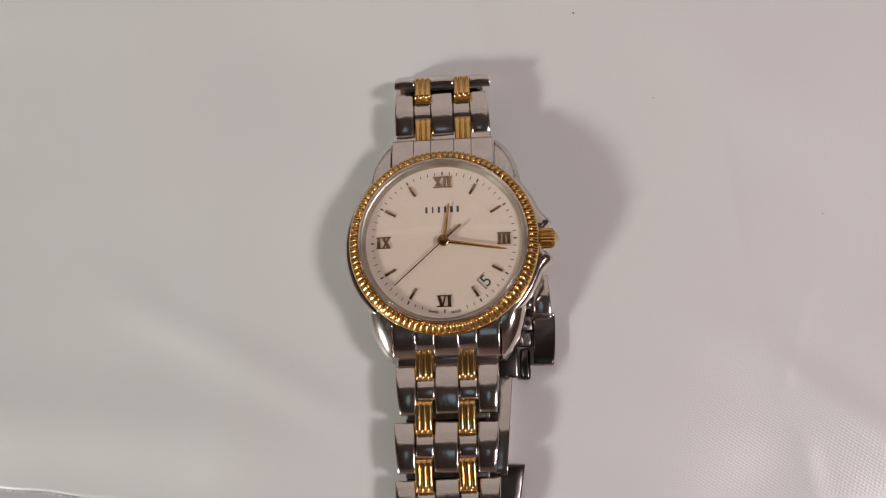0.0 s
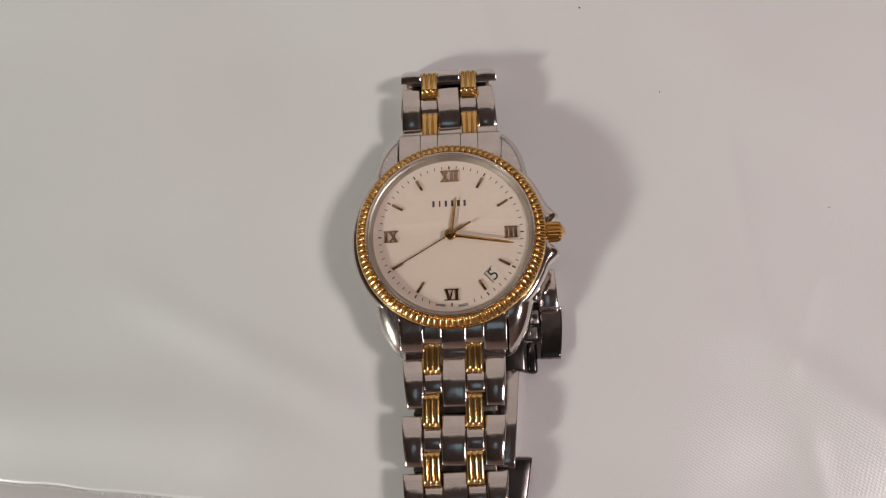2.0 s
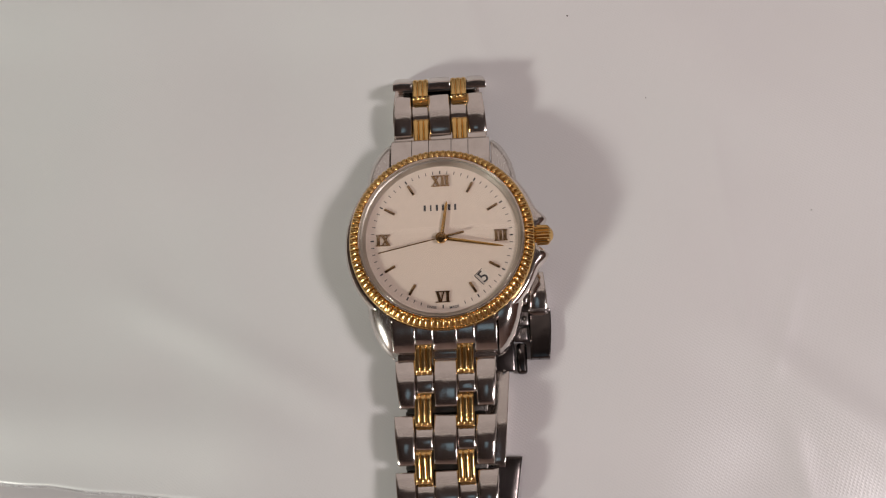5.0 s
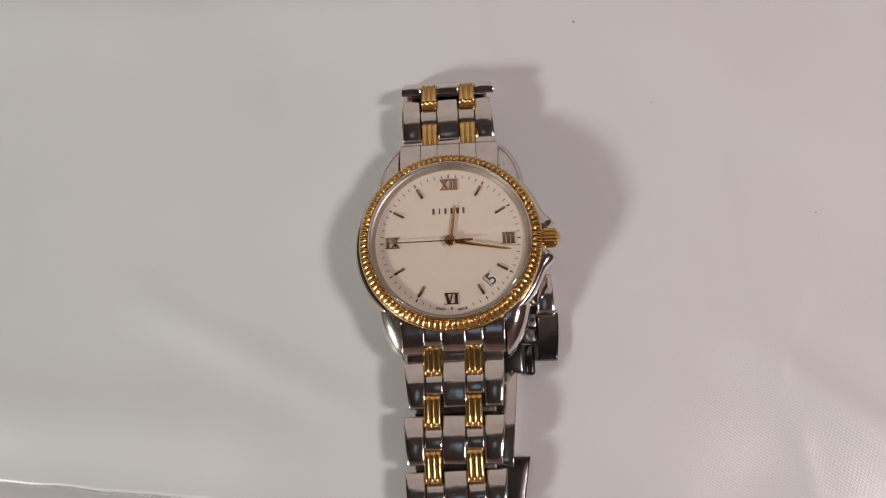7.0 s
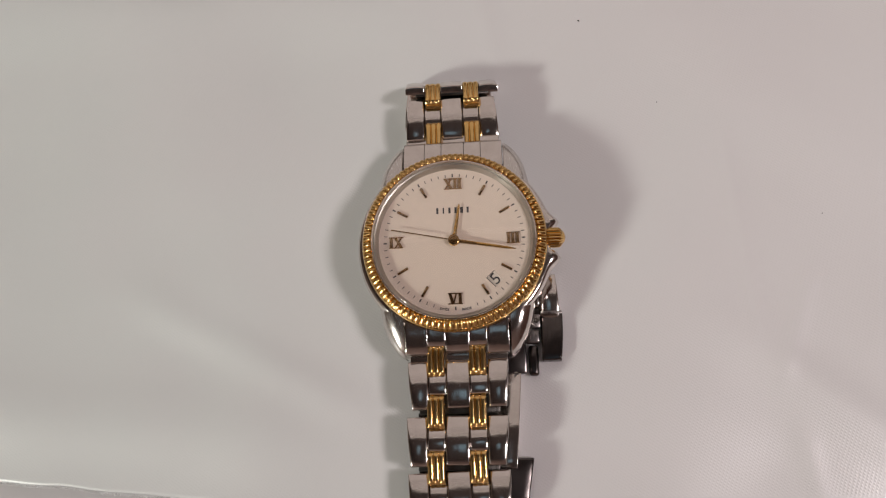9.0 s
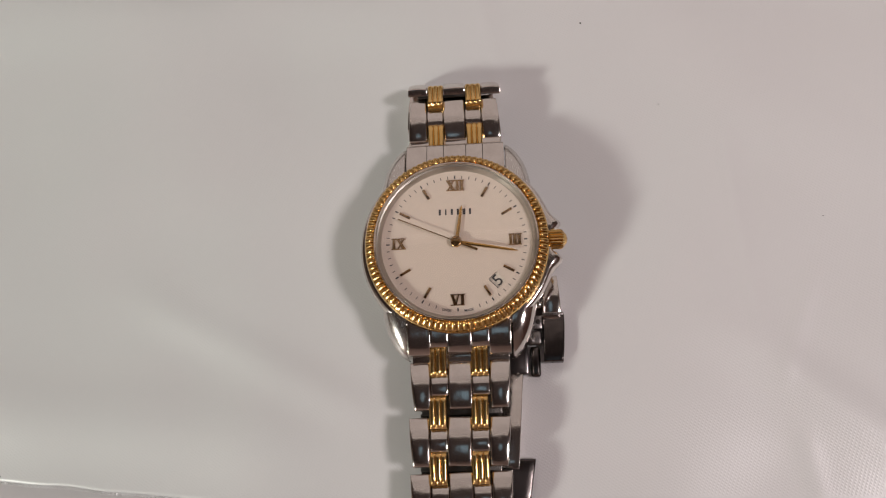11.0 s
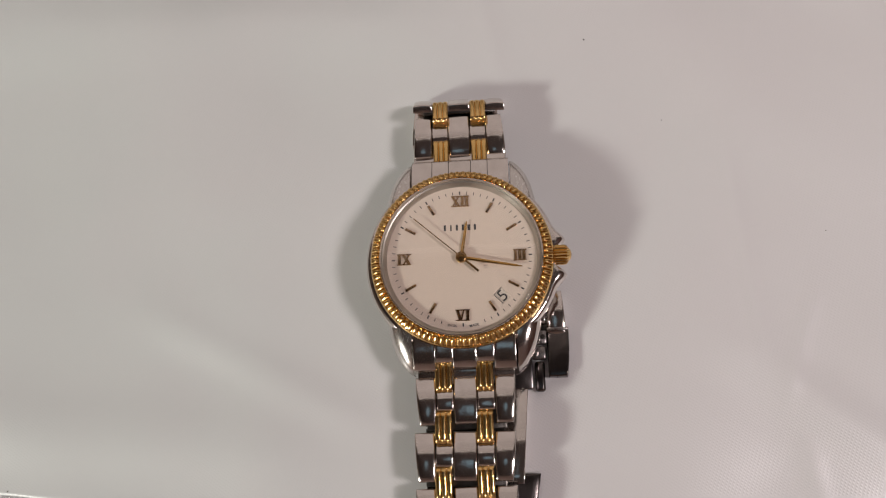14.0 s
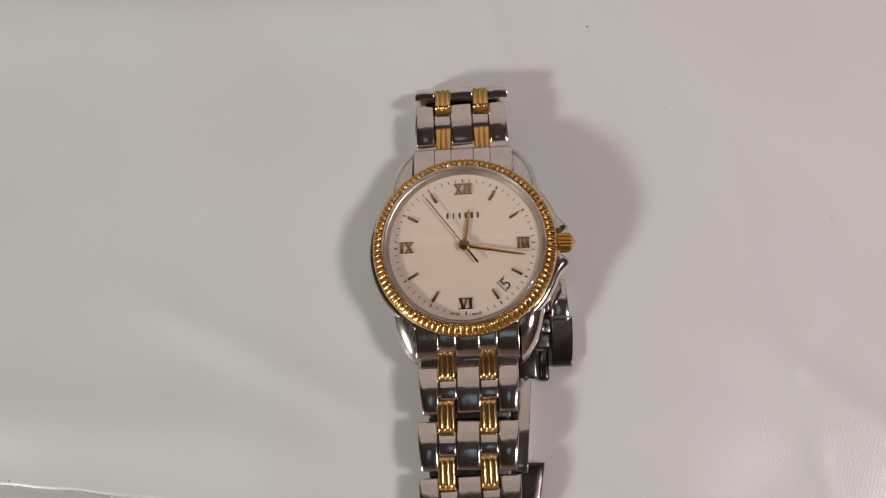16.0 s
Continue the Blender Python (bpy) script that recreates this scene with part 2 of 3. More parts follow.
def cloth_height(x, y):
    z = 0.0
    for x0, y0, x1, y1, h, w in FOLDS:
        dx, dy = x1 - x0, y1 - y0
        n = math.hypot(dx, dy)
        u = ((x - x0) * dx + (y - y0) * dy) / (n * n)
        d = ((x - x0) * dy - (y - y0) * dx) / n
        along = 1.0 if 0 <= u <= 1 else math.exp(-((min(abs(u), abs(u - 1)) * n / (2.5 * w)) ** 2))
        if abs(d) < 4 * w:
            z += h * along * math.exp(-(d / w) ** 2)
    away = 1 - math.exp(-((x / 40) ** 2 + (y / 60) ** 2) ** 2)
    z += away * (2.6 * noise.noise(Vector((x / 46, y / 46, 3.1))) + 0.85 * noise.noise(Vector((x / 19, y / 19, 7.7))) + 1.1)
    return max(z, -0.4)


def cloth_edge(x):
    """y of the cut front edge."""
    return -41.3 - 0.107 * (x + 88) + 0.5 * noise.noise(Vector((x / 9, 0, 0)))


def cloth():
    xs = sorted(set([float(v) for v in np.linspace(-300, -130, 18)] + [float(v) for v in np.arange(-130, 118, 0.9)] + [float(v) for v in np.linspace(118, 300, 18)]))
    us = [k / 135 for k in range(136)]
    me = bpy.data.meshes.new("cloth")
    verts, faces = [], []
    far = 260.0
    for u in us:
        for x in xs:
            y0 = cloth_edge(x)
            y = y0 + 125 * u * 1.12 if u < 0.9 else y0 + 126 + (far - 126 + 42) * (u - 0.9) / 0.1
            verts.append((x * MM, y * MM, cloth_height(x, y) * MM))
    n = len(xs)
    for j in range(len(us) - 1):
        for i in range(n - 1):
            faces.append((j * n + i, j * n + i + 1, (j + 1) * n + i + 1, (j + 1) * n + i))
    me.from_pydata(verts, [], faces)
    for p in me.polygons:
        p.use_smooth = True
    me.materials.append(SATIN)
    ob = tagged(new("cloth", me), "creased white satin cloth spread over the table", "cloth")
    mod = ob.modifiers.new("thickness", "SOLIDIFY")
    mod.thickness, mod.offset = 0.00045, -1
    # loose thread ends along the cut edge
    bm = bmesh.new()
    rnd = random.Random(4)
    x = -128.0
    while x < 110:
        y0 = cloth_edge(x)
        z0 = cloth_height(x, y0)
        a = rnd.uniform(-0.5, 0.5)
        ln = rnd.uniform(0.08, 0.38)
        pts = [Vector((x, y0 + 0.25, z0 + 0.05)), Vector((x + a * 0.3, y0 - ln * 0.6, z0 + rnd.uniform(0.0, 0.2))), Vector((x + a, y0 - ln, z0 - rnd.uniform(0.0, 0.3)))]
        prev = None
        for k, p in enumerate(pts):
            w = 0.10 - 0.03 * k
            ring = [bm.verts.new((p.x + w * math.cos(t), p.y, p.z + w * math.sin(t))) for t in (0, 2.1, 4.2)]
            if prev:
                for i in range(3):
                    bm.faces.new((prev[i], prev[(i + 1) % 3], ring[(i + 1) % 3], ring[i]))
            prev = ring
        x += rnd.uniform(0.14, 0.34)
    tagged(part("frayed_edge", bm, SATIN, ob), kind="stuff")


def lint(x, y, s, seed):
    rnd = random.Random(seed)
    bm = bmesh.new()
    bmesh.ops.create_icosphere(bm, subdivisions=2, radius=1)
    for v in bm.verts:
        v.co = Vector((v.co.x * s * rnd.uniform(0.7, 1.1), v.co.y * s * 0.6 * rnd.uniform(0.7, 1.1), v.co.z * s * 0.3))
    tagged(part("lint_speck", bm, LINT, at=pose(x * MM, y * MM, (cloth_height(x, y) + s * 0.25) * MM, 0, 0, rnd.uniform(0, 180))),
           "tiny dark lint speck on the white cloth", "lint", "lint specks")


# ---- the watch ----
def case_body():
    """Round middle of the case with two crown guards at its east side."""
    n = 180
    prof = ((13.5, -7.6, 0), (16.2, -7.2, 0), (17.4, -6.3, 0.1), (18.2, -5.2, 0.5), (18.5, -4.0, 0.9), (18.45, -2.8, 1.0), (18.3, -2.1, 0.9), (18.05, -1.65, 0.6), (17.7, -1.4, 0.25), (17.3, -1.36, 0.0), (15.0, -1.5, 0.0))
    bm = bmesh.new()
    rings = []
    for r, z, k in prof:
        ring = []
        for i in range(n):
            a = 360.0 * i / n
            a = a - 360 if a > 180 else a
            g = (1.45 * math.exp(-((abs(a) - 10.0) / (3.0 if abs(a) < 10.0 else 5.4)) ** 2)) * (1 - math.exp(-(a / 7.0) ** 8)) - 0.7 * math.exp(-(a / 6.8) ** 8)
            rr = r + g * k
            ring.append(bm.verts.new((rr * math.cos(radians(a)), rr * math.sin(radians(a)), z)))
        rings.append(ring)
    for a, c in zip(rings, rings[1:]):
        for i in range(n):
            bm.faces.new((a[i], a[(i + 1) % n], c[(i + 1) % n], c[i]))
    return bm


def lug(bm, sx, sy):
    """One horn of the case: sloping top, broad rounded outer shoulder, rounded tip."""
    inner = 9.72
    stations = ((11.0, 14.5, -1.15, 2.6), (12.5, 14.3, -1.15, 2.7), (14.0, 14.0, -1.25, 2.7), (15.5, 13.65, -1.5, 2.7), (17.0, 13.1, -1.9, 2.6), (18.2, 12.5, -2.3, 2.5), (19.2, 11.9, -2.75, 2.3),
                (20.0, 11.25, -3.3, 2.0), (20.5, 10.75, -3.85, 1.6), (20.85, 10.3, -4.5, 1.1), (21.0, 10.0, -5.1, 0.7))
    prev = None
    for y, xo, zt, rz in stations:
        w = xo - inner
        rx = min(3.2 if sy < 0 else 2.2, w * 0.92)
        pts = [(inner, -7.0), (inner, zt - 0.15), (inner + 0.12, zt)]
        for k in range(9):
            a = math.pi / 2 * k / 8
            pts.append((xo - rx + rx * math.sin(a), zt - rz + rz * math.cos(a)))
        pts += [(xo - 0.05, -6.2), (xo - 0.5, -7.0)]
        ring = [bm.verts.new((sx * x, sy * y, z)) for x, z in pts]
        if prev:
            for i in range(len(ring)):
                j = (i + 1) % len(ring)
                bm.faces.new((prev[i], prev[j], ring[j], ring[i]))
        else:
            bm.faces.new(ring)
        prev = ring
    bm.faces.new(prev)


def case(watch):
    body = part("case", case_body(), STEEL, watch, "polished round steel case with crown guards", 38, mmpose(0, 0, 0))
    for sx in (-1, 1):
        for sy in (-1, 1):
            bm = bmesh.new()
            lug(bm, sx, sy)
            part("lug", bm, STEEL if sx > 0 > sy else LUG_STEEL, body, "sloping polished steel lug", 38)
    part("case_back", lathe([(0, -8.6), (13.5, -8.6), (14.5, -8.3), (14.6, -7.4), (0, -7.4)], 64), STEEL_SATIN, body)
    part("crown_tube", transform(lathe([(1.2, 0), (1.2, 1.8)], 24), Matrix.Translation((16.6, 0.2, -2.1)) @ Matrix.Rotation(math.pi / 2, 4, "Y")), STEEL, body)


def bezel(watch):
    ring = part("bezel", lathe([(15.3, 1.0), (15.32, 1.58), (15.42, 1.6), (15.52, 1.3), (15.9, 0.85), (16.5, 0.45), (16.88, 0.2), (16.94, 0.34), (17.04, 0.34), (17.18, 0.15), (17.22, -0.1), (17.15, -0.5), (17.0, -1.42), (15.6, -1.42)], 160),
                GOLD, watch, "gold plated bezel with a beaded rope edge", 50, mmpose(0, 0, 0))
    bm = bmesh.new()
    bmesh.ops.create_uvsphere(bm, u_segments=14, v_segments=10, radius=1)
    for v in bm.verts:
        c = v.co
        q = lambda t, p: math.copysign(abs(t) ** p, t)
        v.co = Vector((q(c.x, 0.5) * 0.88, q(c.y, 0.8) * 0.48, q(c.z, 0.7) * 0.5))
    first = part("bead", bm, GOLD, ring)
    count = 96
    for k in range(count):
        a = 2 * math.pi * (k + 0.3) / count
        ob = first if k == 0 else new("bead", first.data)
        ob.parent = ring
        ob.matrix_basis = Matrix.Translation((16.18 * math.cos(a) * MM, 16.18 * math.sin(a) * MM, 0.9 * MM)) @ Matrix.Rotation(a, 4, "Z") @ Matrix.Rotation(radians(30), 4, "Y")
    part("crystal_ring", lathe([(14.92, 1.5), (14.96, 1.88), (15.04, 1.98), (15.2, 1.97), (15.32, 1.78), (15.34, 1.3)], 160), STEEL, ring, "thin polished steel ring round the crystal")
    glass = part("crystal", lathe([(0, 2.05), (14.4, 2.0), (14.76, 1.92), (14.94, 1.7)], 128), CRYSTAL, watch, "clear flat sapphire crystal", 60, mmpose(0, 0, 0))
    glass.visible_shadow = False


def strokes(polys, z0, z1, soft=0.0):
    """Upright prisms from convex plan polygons."""
    bm = bmesh.new()
    for k, poly in enumerate(polys):
        z1 = z1 + soft
        lo = [bm.verts.new((x, y, z0)) for x, y in poly]
        hi = [bm.verts.new((x, y, z1)) for x, y in poly]
        bm.faces.new(hi)
        bm.faces.new(lo[::-1])
        for i in range(len(poly)):
            j = (i + 1) % len(poly)
            bm.faces.new((lo[i], lo[j], hi[j], hi[i]))
    return bm


def rect(x0, x1, y0, y1):
    return [(x0, y0), (x1, y0), (x1, y1), (x0, y1)]


def bar(xa, ya, xb, yb, w):
    l = math.hypot(xb - xa, yb - ya)
    nx, ny = -(yb - ya) / l * w / 2, (xb - xa) / l * w / 2
    return [(xa + nx, ya + ny), (xa - nx, ya - ny), (xb - nx, yb - ny), (xb + nx, yb + ny)]


def roman(word, width, h):
    """Serifed roman numeral in plan, centred; thick and thin strokes with joined serifs."""
    s, thick, thin = 0.17, 0.46, 0.2
    adv = {"X": 1.5, "V": 1.5, "I": 0.74}
    total = sum(adv[c] for c in word)
    polys, x = [], -total / 2
    for c in word:
        a = adv[c]
        if c == "I":
            polys.append(rect(x + a / 2 - thick / 2, x + a / 2 + thick / 2, -h / 2 + s, h / 2 - s))
        elif c == "X":
            polys.append(bar(x + 0.3, h / 2 - s, x + a - 0.3, -h / 2 + s, thick))
            polys.append(bar(x + 0.3, -h / 2 + s, x + a - 0.3, h / 2 - s, thin))
        else:
            polys.append(bar(x + 0.3, h / 2 - s, x + a / 2, -h / 2 + s * 0.4, thick))
            polys.append(bar(x + a - 0.25, h / 2 - s, x + a / 2 + 0.1, -h / 2 + s * 0.4, thin))
        x += a
    polys += [rect(-total / 2, total / 2, -h / 2, -h / 2 + s), rect(-total / 2, total / 2, h / 2 - s, h / 2)]
    k = width / total
    return [[(px * k, py) for px, py in p] for p in polys]


def lettering(name, body, size, x, y, z, turn, parent, mat, bold=0.0):
    cu = bpy.data.curves.new(name, "FONT")
    cu.body, cu.size, cu.align_x, cu.align_y, cu.extrude, cu.offset = body, 1.0, "CENTER", "CENTER", 0.02, bold
    tmp = new(name, cu)
    bpy.context.view_layer.update()
    me = bpy.data.meshes.new_from_object(tmp.evaluated_get(bpy.context.evaluated_depsgraph_get()))
    bpy.data.objects.remove(tmp)
    me.transform(Matrix.Scale(size * MM, 4))
    me.materials.clear()
    me.materials.append(mat)
    ob = new(name, me)
    ob.parent = parent
    ob.matrix_basis = pose(x * MM, y * MM, z * MM, 0, 0, turn)
    return ob


def clock_dir(deg):
    return math.sin(radians(deg)), math.cos(radians(deg))


def dial(watch):
    # disc with the date opening cut through it
    ca, px, py = math.cos(radians(44)), 7.35, -7.6
    sa = math.sin(radians(44))
    win = [(px + u * ca - v * sa, py + u * sa + v * ca) for u, v in ((-1.0, -1.2), (1.0, -1.2), (1.0, 1.2), (-1.0, 1.2))]
    bm = bmesh.new()
    rim = [bm.verts.new((14.3 * math.cos(2 * math.pi * i / 96), 14.3 * math.sin(2 * math.pi * i / 96), 0)) for i in range(96)]
    hole = [bm.verts.new((x, y, 0)) for x, y in win]
    es = [bm.edges.new((c[i], c[(i + 1) % len(c)])) for c in (rim, hole) for i in range(len(c))]
    bmesh.ops.triangle_fill(bm, use_beauty=True, edges=es)
    for f in [f for f in bm.faces if all(v in hole for v in f.verts)]:
        bm.faces.remove(f)
    low = [bm.verts.new((v.co.x, v.co.y, -0.2)) for v in hole]
    for i in range(4):
        bm.faces.new((hole[i], hole[(i + 1) % 4], low[(i + 1) % 4], low[i]))
    face = part("dial", bm, DIAL, watch, "ivory dial with a printed minute track", 30, mmpose(0, 0, 0))
    part("dial_ring", lathe([(14.92, 1.6), (14.86, 1.25), (14.62, 1.15), (14.55, 0.95), (14.2, 0.55), (14.1, 0.02)], 128), REHAUT, face, "silvered ring sloping down to the dial")
    part("date_disc", strokes([[(px + (x - px) * 1.4, py + (y - py) * 1.4) for x, y in win]], -0.32, -0.2), DATE_WHITE, face, "white date disc seen through the date opening")
    # recess shadow along two edges of the opening, drawn as dark bars
    part("date_edge_shade", strokes([bar(*win[3], *win[0], 0.12), bar(*win[2], *win[3], 0.09)], -0.05, 0.02), PRINT, face)
    lettering("date_numeral", "5", 3.1, px + 0.1, py - 0.05, -0.18, 44, face, PRINT)
    ticks = []
    for k in range(60):
        if k in (28, 29, 31, 32):
            continue
        sx, cy = clock_dir(6 * k)
        a, b_, w = (12.55, 13.2, 0.26) if k % 5 == 0 else (12.55, 13.15, 0.14)
        ticks.append(bar(sx * a, cy * a, sx * b_, cy * b_, w))
    part("minute_track", strokes(ticks, 0.0, 0.03), PRINT, face, "printed black minute track")
    for k in (1, 2, 4, 5, 7, 8, 10, 11):
        sx, cy = clock_dir(30 * k)
        bm = box(bmesh.new(), -0.24, 0.24, 9.95, 12.15, 0.02, 0.32, 0.07, 2)
        part("hour_marker", transform(bm, Matrix.Rotation(-radians(30 * k), 4, "Z")), GOLD_DARK, face, "applied gilt hour baton")
    for word, width, h, x, y in (("XII", 3.4, 2.15, 0.07, 11.15), ("III", 2.45, 2.15, 10.95, 0.0), ("VI", 2.65, 2.1, 0.0, -11.1), ("IX", 2.65, 2.15, -10.8, 0.02)):
        part("roman_numeral", transform(strokes(roman(word, width, h), 0.02, 0.26, 0.005), Matrix.Translation((x, y, 0))), GOLD_DARK, face, "applied gilt roman numeral " + word)
    # maker's mark as plain bars
    part("maker_mark", strokes([rect(-2.98 + 1.14 * k - w, -2.98 + 1.14 * k + w, 5.35, 6.5) for k, w in enumerate((0.2, 0.13, 0.2, 0.2, 0.26, 0.2))], 0.0, 0.03), PRINT, face, "dark printed maker's mark as plain bars")
    lettering("origin_print", "SWISS", 0.66, -2.05, -12.93, 0.045, -9, face, PRINT, 0.015)
    lettering("origin_print", "MADE", 0.66, 2.02, -13.02, 0.045, 9, face, PRINT, 0.015)


def hand_mesh(length, tail, w_root, w_tip, thick, hub):
    """A tapering baton hand with a ridge, pointing along +y, with a hub."""
    bm = bmesh.new()
    sec = [(-tail, w_root * 0.8), (0.0, w_root), (length * 0.25, w_root), (length * 0.9, w_tip), (length, w_tip * 0.35)]
    prev = None
    for y, w in sec:
        ring = [bm.verts.new(p) for p in ((-w / 2, y, 0), (w / 2, y, 0), (w / 2, y, thick * 0.45), (0, y, thick), (-w / 2, y, thick * 0.45))]
        if prev:
            for i in range(5):
                bm.faces.new((prev[i], prev[(i + 1) % 5], ring[(i + 1) % 5], ring[i]))
        else:
            bm.faces.new(ring)
        prev = ring
    bm.faces.new(prev)
    top = thick + 0.06
    n = 32
    rings = [[bm.verts.new((r * math.cos(2 * math.pi * i / n), r * math.sin(2 * math.pi * i / n), z)) for i in range(n)] for r, z in ((hub, 0), (hub, top - 0.1), (hub - 0.12, top))]
    for a, c in zip(rings, rings[1:]):
        for i in range(n):
            bm.faces.new((a[i], a[(i + 1) % n], c[(i + 1) % n], c[i]))
    bm.faces.new(rings[-1])
    return bm


PIVOT = (0.03, -0.17)


def make_hands_of_watch(watch):
    hour = part("hour_hand", hand_mesh(7.2, 0.6, 0.66, 0.46, 0.16, 1.0), GOLD_HAND, watch, "gilt baton hour hand", 25, mmpose(*PIVOT, 0.45, 0, 0, -9.2))
    minute = part("minute_hand", hand_mesh(11.5, 0.6, 0.62, 0.42, 0.16, 0.9), GOLD_HAND, watch, "long gilt baton minute hand", 25)
    bm = bmesh.new()
    box(bm, -0.1, 0.1, 0.0, 11.9, 0, 0.08)
    box(bm, -0.22, 0.22, -4.3, -0.6, 0, 0.12, 0.04)
    n = 32
    rings = [[bm.verts.new((r * math.cos(2 * math.pi * i / n), r * math.sin(2 * math.pi * i / n), z)) for i in range(n)]
             for r, z in ((1.02, 0), (1.02, 0.22), (0.9, 0.3), (0.55, 0.3), (0.5, 0.2), (0.46, 0.2), (0.42, 0.36), (0.2, 0.42))]
    for a, c in zip(rings, rings[1:]):
        for i in range(n):
            bm.faces.new((a[i], a[(i + 1) % n], c[(i + 1) % n], c[i]))
    bm.faces.new(rings[-1])
    second = part("second_hand", bm, BROWN_HAND, watch, "thin gilt second hand with a bar counterweight", 35)
    return minute, second


def crown(watch):
    bm = bmesh.new()
    n = 19
    prof = [(0.0, 1.45, 0.0), (0.12, 1.68, 0.5), (0.45, 1.78, 1.0), (1.95, 1.78, 1.0), (2.25, 1.62, 0.5), (2.5, 1.25, 0.0), (2.85, 0.8, 0.0), (3.05, 0.0, 0.0)]
    rings = []
    for x, r, flute in prof:
        ring = []
        for i in range(n * 4):
            a = 2 * math.pi * i / (n * 4)
            rr = r * 1.06 - 0.42 * flute * (1 if i % 4 in (0,) else (0.25 if i % 2 else 0.0))
            ring.append(bm.verts.new((x * 1.17, rr * math.cos(a), rr * math.sin(a))))
        rings.append(ring)
    for a, c in zip(rings, rings[1:]):
        for i in range(n * 4):
            j = (i + 1) % (n * 4)
            bm.faces.new((a[i], a[j], c[j], c[i]))
    bm.faces.new(rings[0])
    bmesh.ops.remove_doubles(bm, verts=bm.verts, dist=1e-5)
    part("crown", bm, GOLD, watch, "fluted gold winding crown", 12, mmpose(17.1, 0.25, -2.0))


LOOSE = random.Random(11)
ARCH = 0.16     # crown of each link along its length


def arch(s, length):
    """Height of a link's top along its length, s from -1 (far from the north end) to 1."""
    return -ARCH * length * 0.5 * abs(s) ** 1.6


def link_block(x0, x1, length, thick, skew=0.0, lower=0.0, dome=0.06):
    """A domed steel link piece centred on y = 0, narrowing by skew at its -y end on the outer side."""
    outer = 1 if x1 + x0 > 0 else -1
    mid = (x0 + x1) / 2
    r = 0.22

    def edge(x, y):
        k = 0.5 - y / length
        if skew and (x - mid) * outer > 0:
            return x - outer * skew * k ** 1.5 * ((x - mid) * outer / ((x1 - x0) / 2))
        return x
    ys = rounded(-length / 2, length / 2, 0.3)
    xs = rounded(x0, x1, r)
    return surface_block(xs, ys, lambda x, y: arch(2 * y / length, length) - dome * (2 * (x - mid) / (x1 - x0)) ** 2 - drop(x, x0, x1, r) - drop(y, -length / 2, length / 2, 0.3) - lower, -thick, edge)


def gold_block(width, length, thick):
    """A ribbed connector: three rounded ribs along y, rolled down at both ends."""
    r = 0.9
    xs = [-width / 2 + width * k / 18 for k in range(19)]
    ys = rounded(-length / 2, length / 2, r, 4)

    def top(x, y):
        u = ((x + width / 2) / width * 3) % 1.0
        rib = math.sqrt(max(0.0, 1 - (2 * u - 1) ** 2)) if 1e-6 < u < 1 - 1e-6 else 0.0
        return 0.27 * rib - 0.27 + 0.30 - drop(y, -length / 2, length / 2, r) - 0.1 * (2 * y / length) ** 2
    return surface_block(xs, ys, top, -thick)


COLUMNS = ((-9.2, -5.45), (-5.35, -2.2), (-2.1, 2.1), (2.2, 5.35), (5.45, 9.2))


def link_meshes():
    made = {}

    def keep(key, bm, mat):
        ob = part(key, bm, mat)
        made[key] = ob.data
        bpy.data.objects.remove(ob)
    keep("outer_left", link_block(*COLUMNS[0], 8.8, 2.3, 0.65, 0.0, 0.2), STEEL)
    keep("outer_right", link_block(*COLUMNS[4], 8.8, 2.3, 0.65, 0.0, 0.2), STEEL)
    keep("center", link_block(*COLUMNS[2], 8.8, 2.3), STEEL)
    keep("bridge_left", link_block(*COLUMNS[1], 4.1, 2.3, 0, 0.25), STEEL)
    keep("bridge_right", link_block(*COLUMNS[3], 4.1, 2.3, 0, 0.25), STEEL)
    # sheet added under each row to keep the gaps between links dark
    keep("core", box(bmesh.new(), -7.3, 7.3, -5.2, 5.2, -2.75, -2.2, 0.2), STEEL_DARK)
    keep("gold", gold_block(3.05, 6.0, 1.9), GOLD)
    return made


def link_row(watch, meshes, m, flip=False):
    turn = Matrix.Rotation(math.pi, 4, "Z") if flip else Matrix.Identity(4)
    for key, name, label in (("outer_left", "outer_link", "polished steel outer bracelet link"), ("outer_right", "outer_link", "polished steel outer bracelet link"),
                             ("center", "center_link", "polished steel centre bracelet link"), ("bridge_left", "bridge_link", ""), ("bridge_right", "bridge_link", ""), ("core", "gap_shade_bar", "")):
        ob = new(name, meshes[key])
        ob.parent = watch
        play = Euler([radians(LOOSE.uniform(-0.9, 0.9)) for _ in range(3)]).to_matrix().to_4x4() if name != "gap_shade_bar" else Matrix.Identity(4)
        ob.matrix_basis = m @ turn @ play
        if label:
            ob["label"] = label


def gold_pair(watch, meshes, m):
    for x in (-3.78, 3.78):
        ob = new("gold_link", meshes["gold"])
        ob.parent = watch
        ob["label"] = "ribbed gold bracelet link"
        ob.matrix_basis = m @ Matrix.Translation((x * MM, 0, 0))


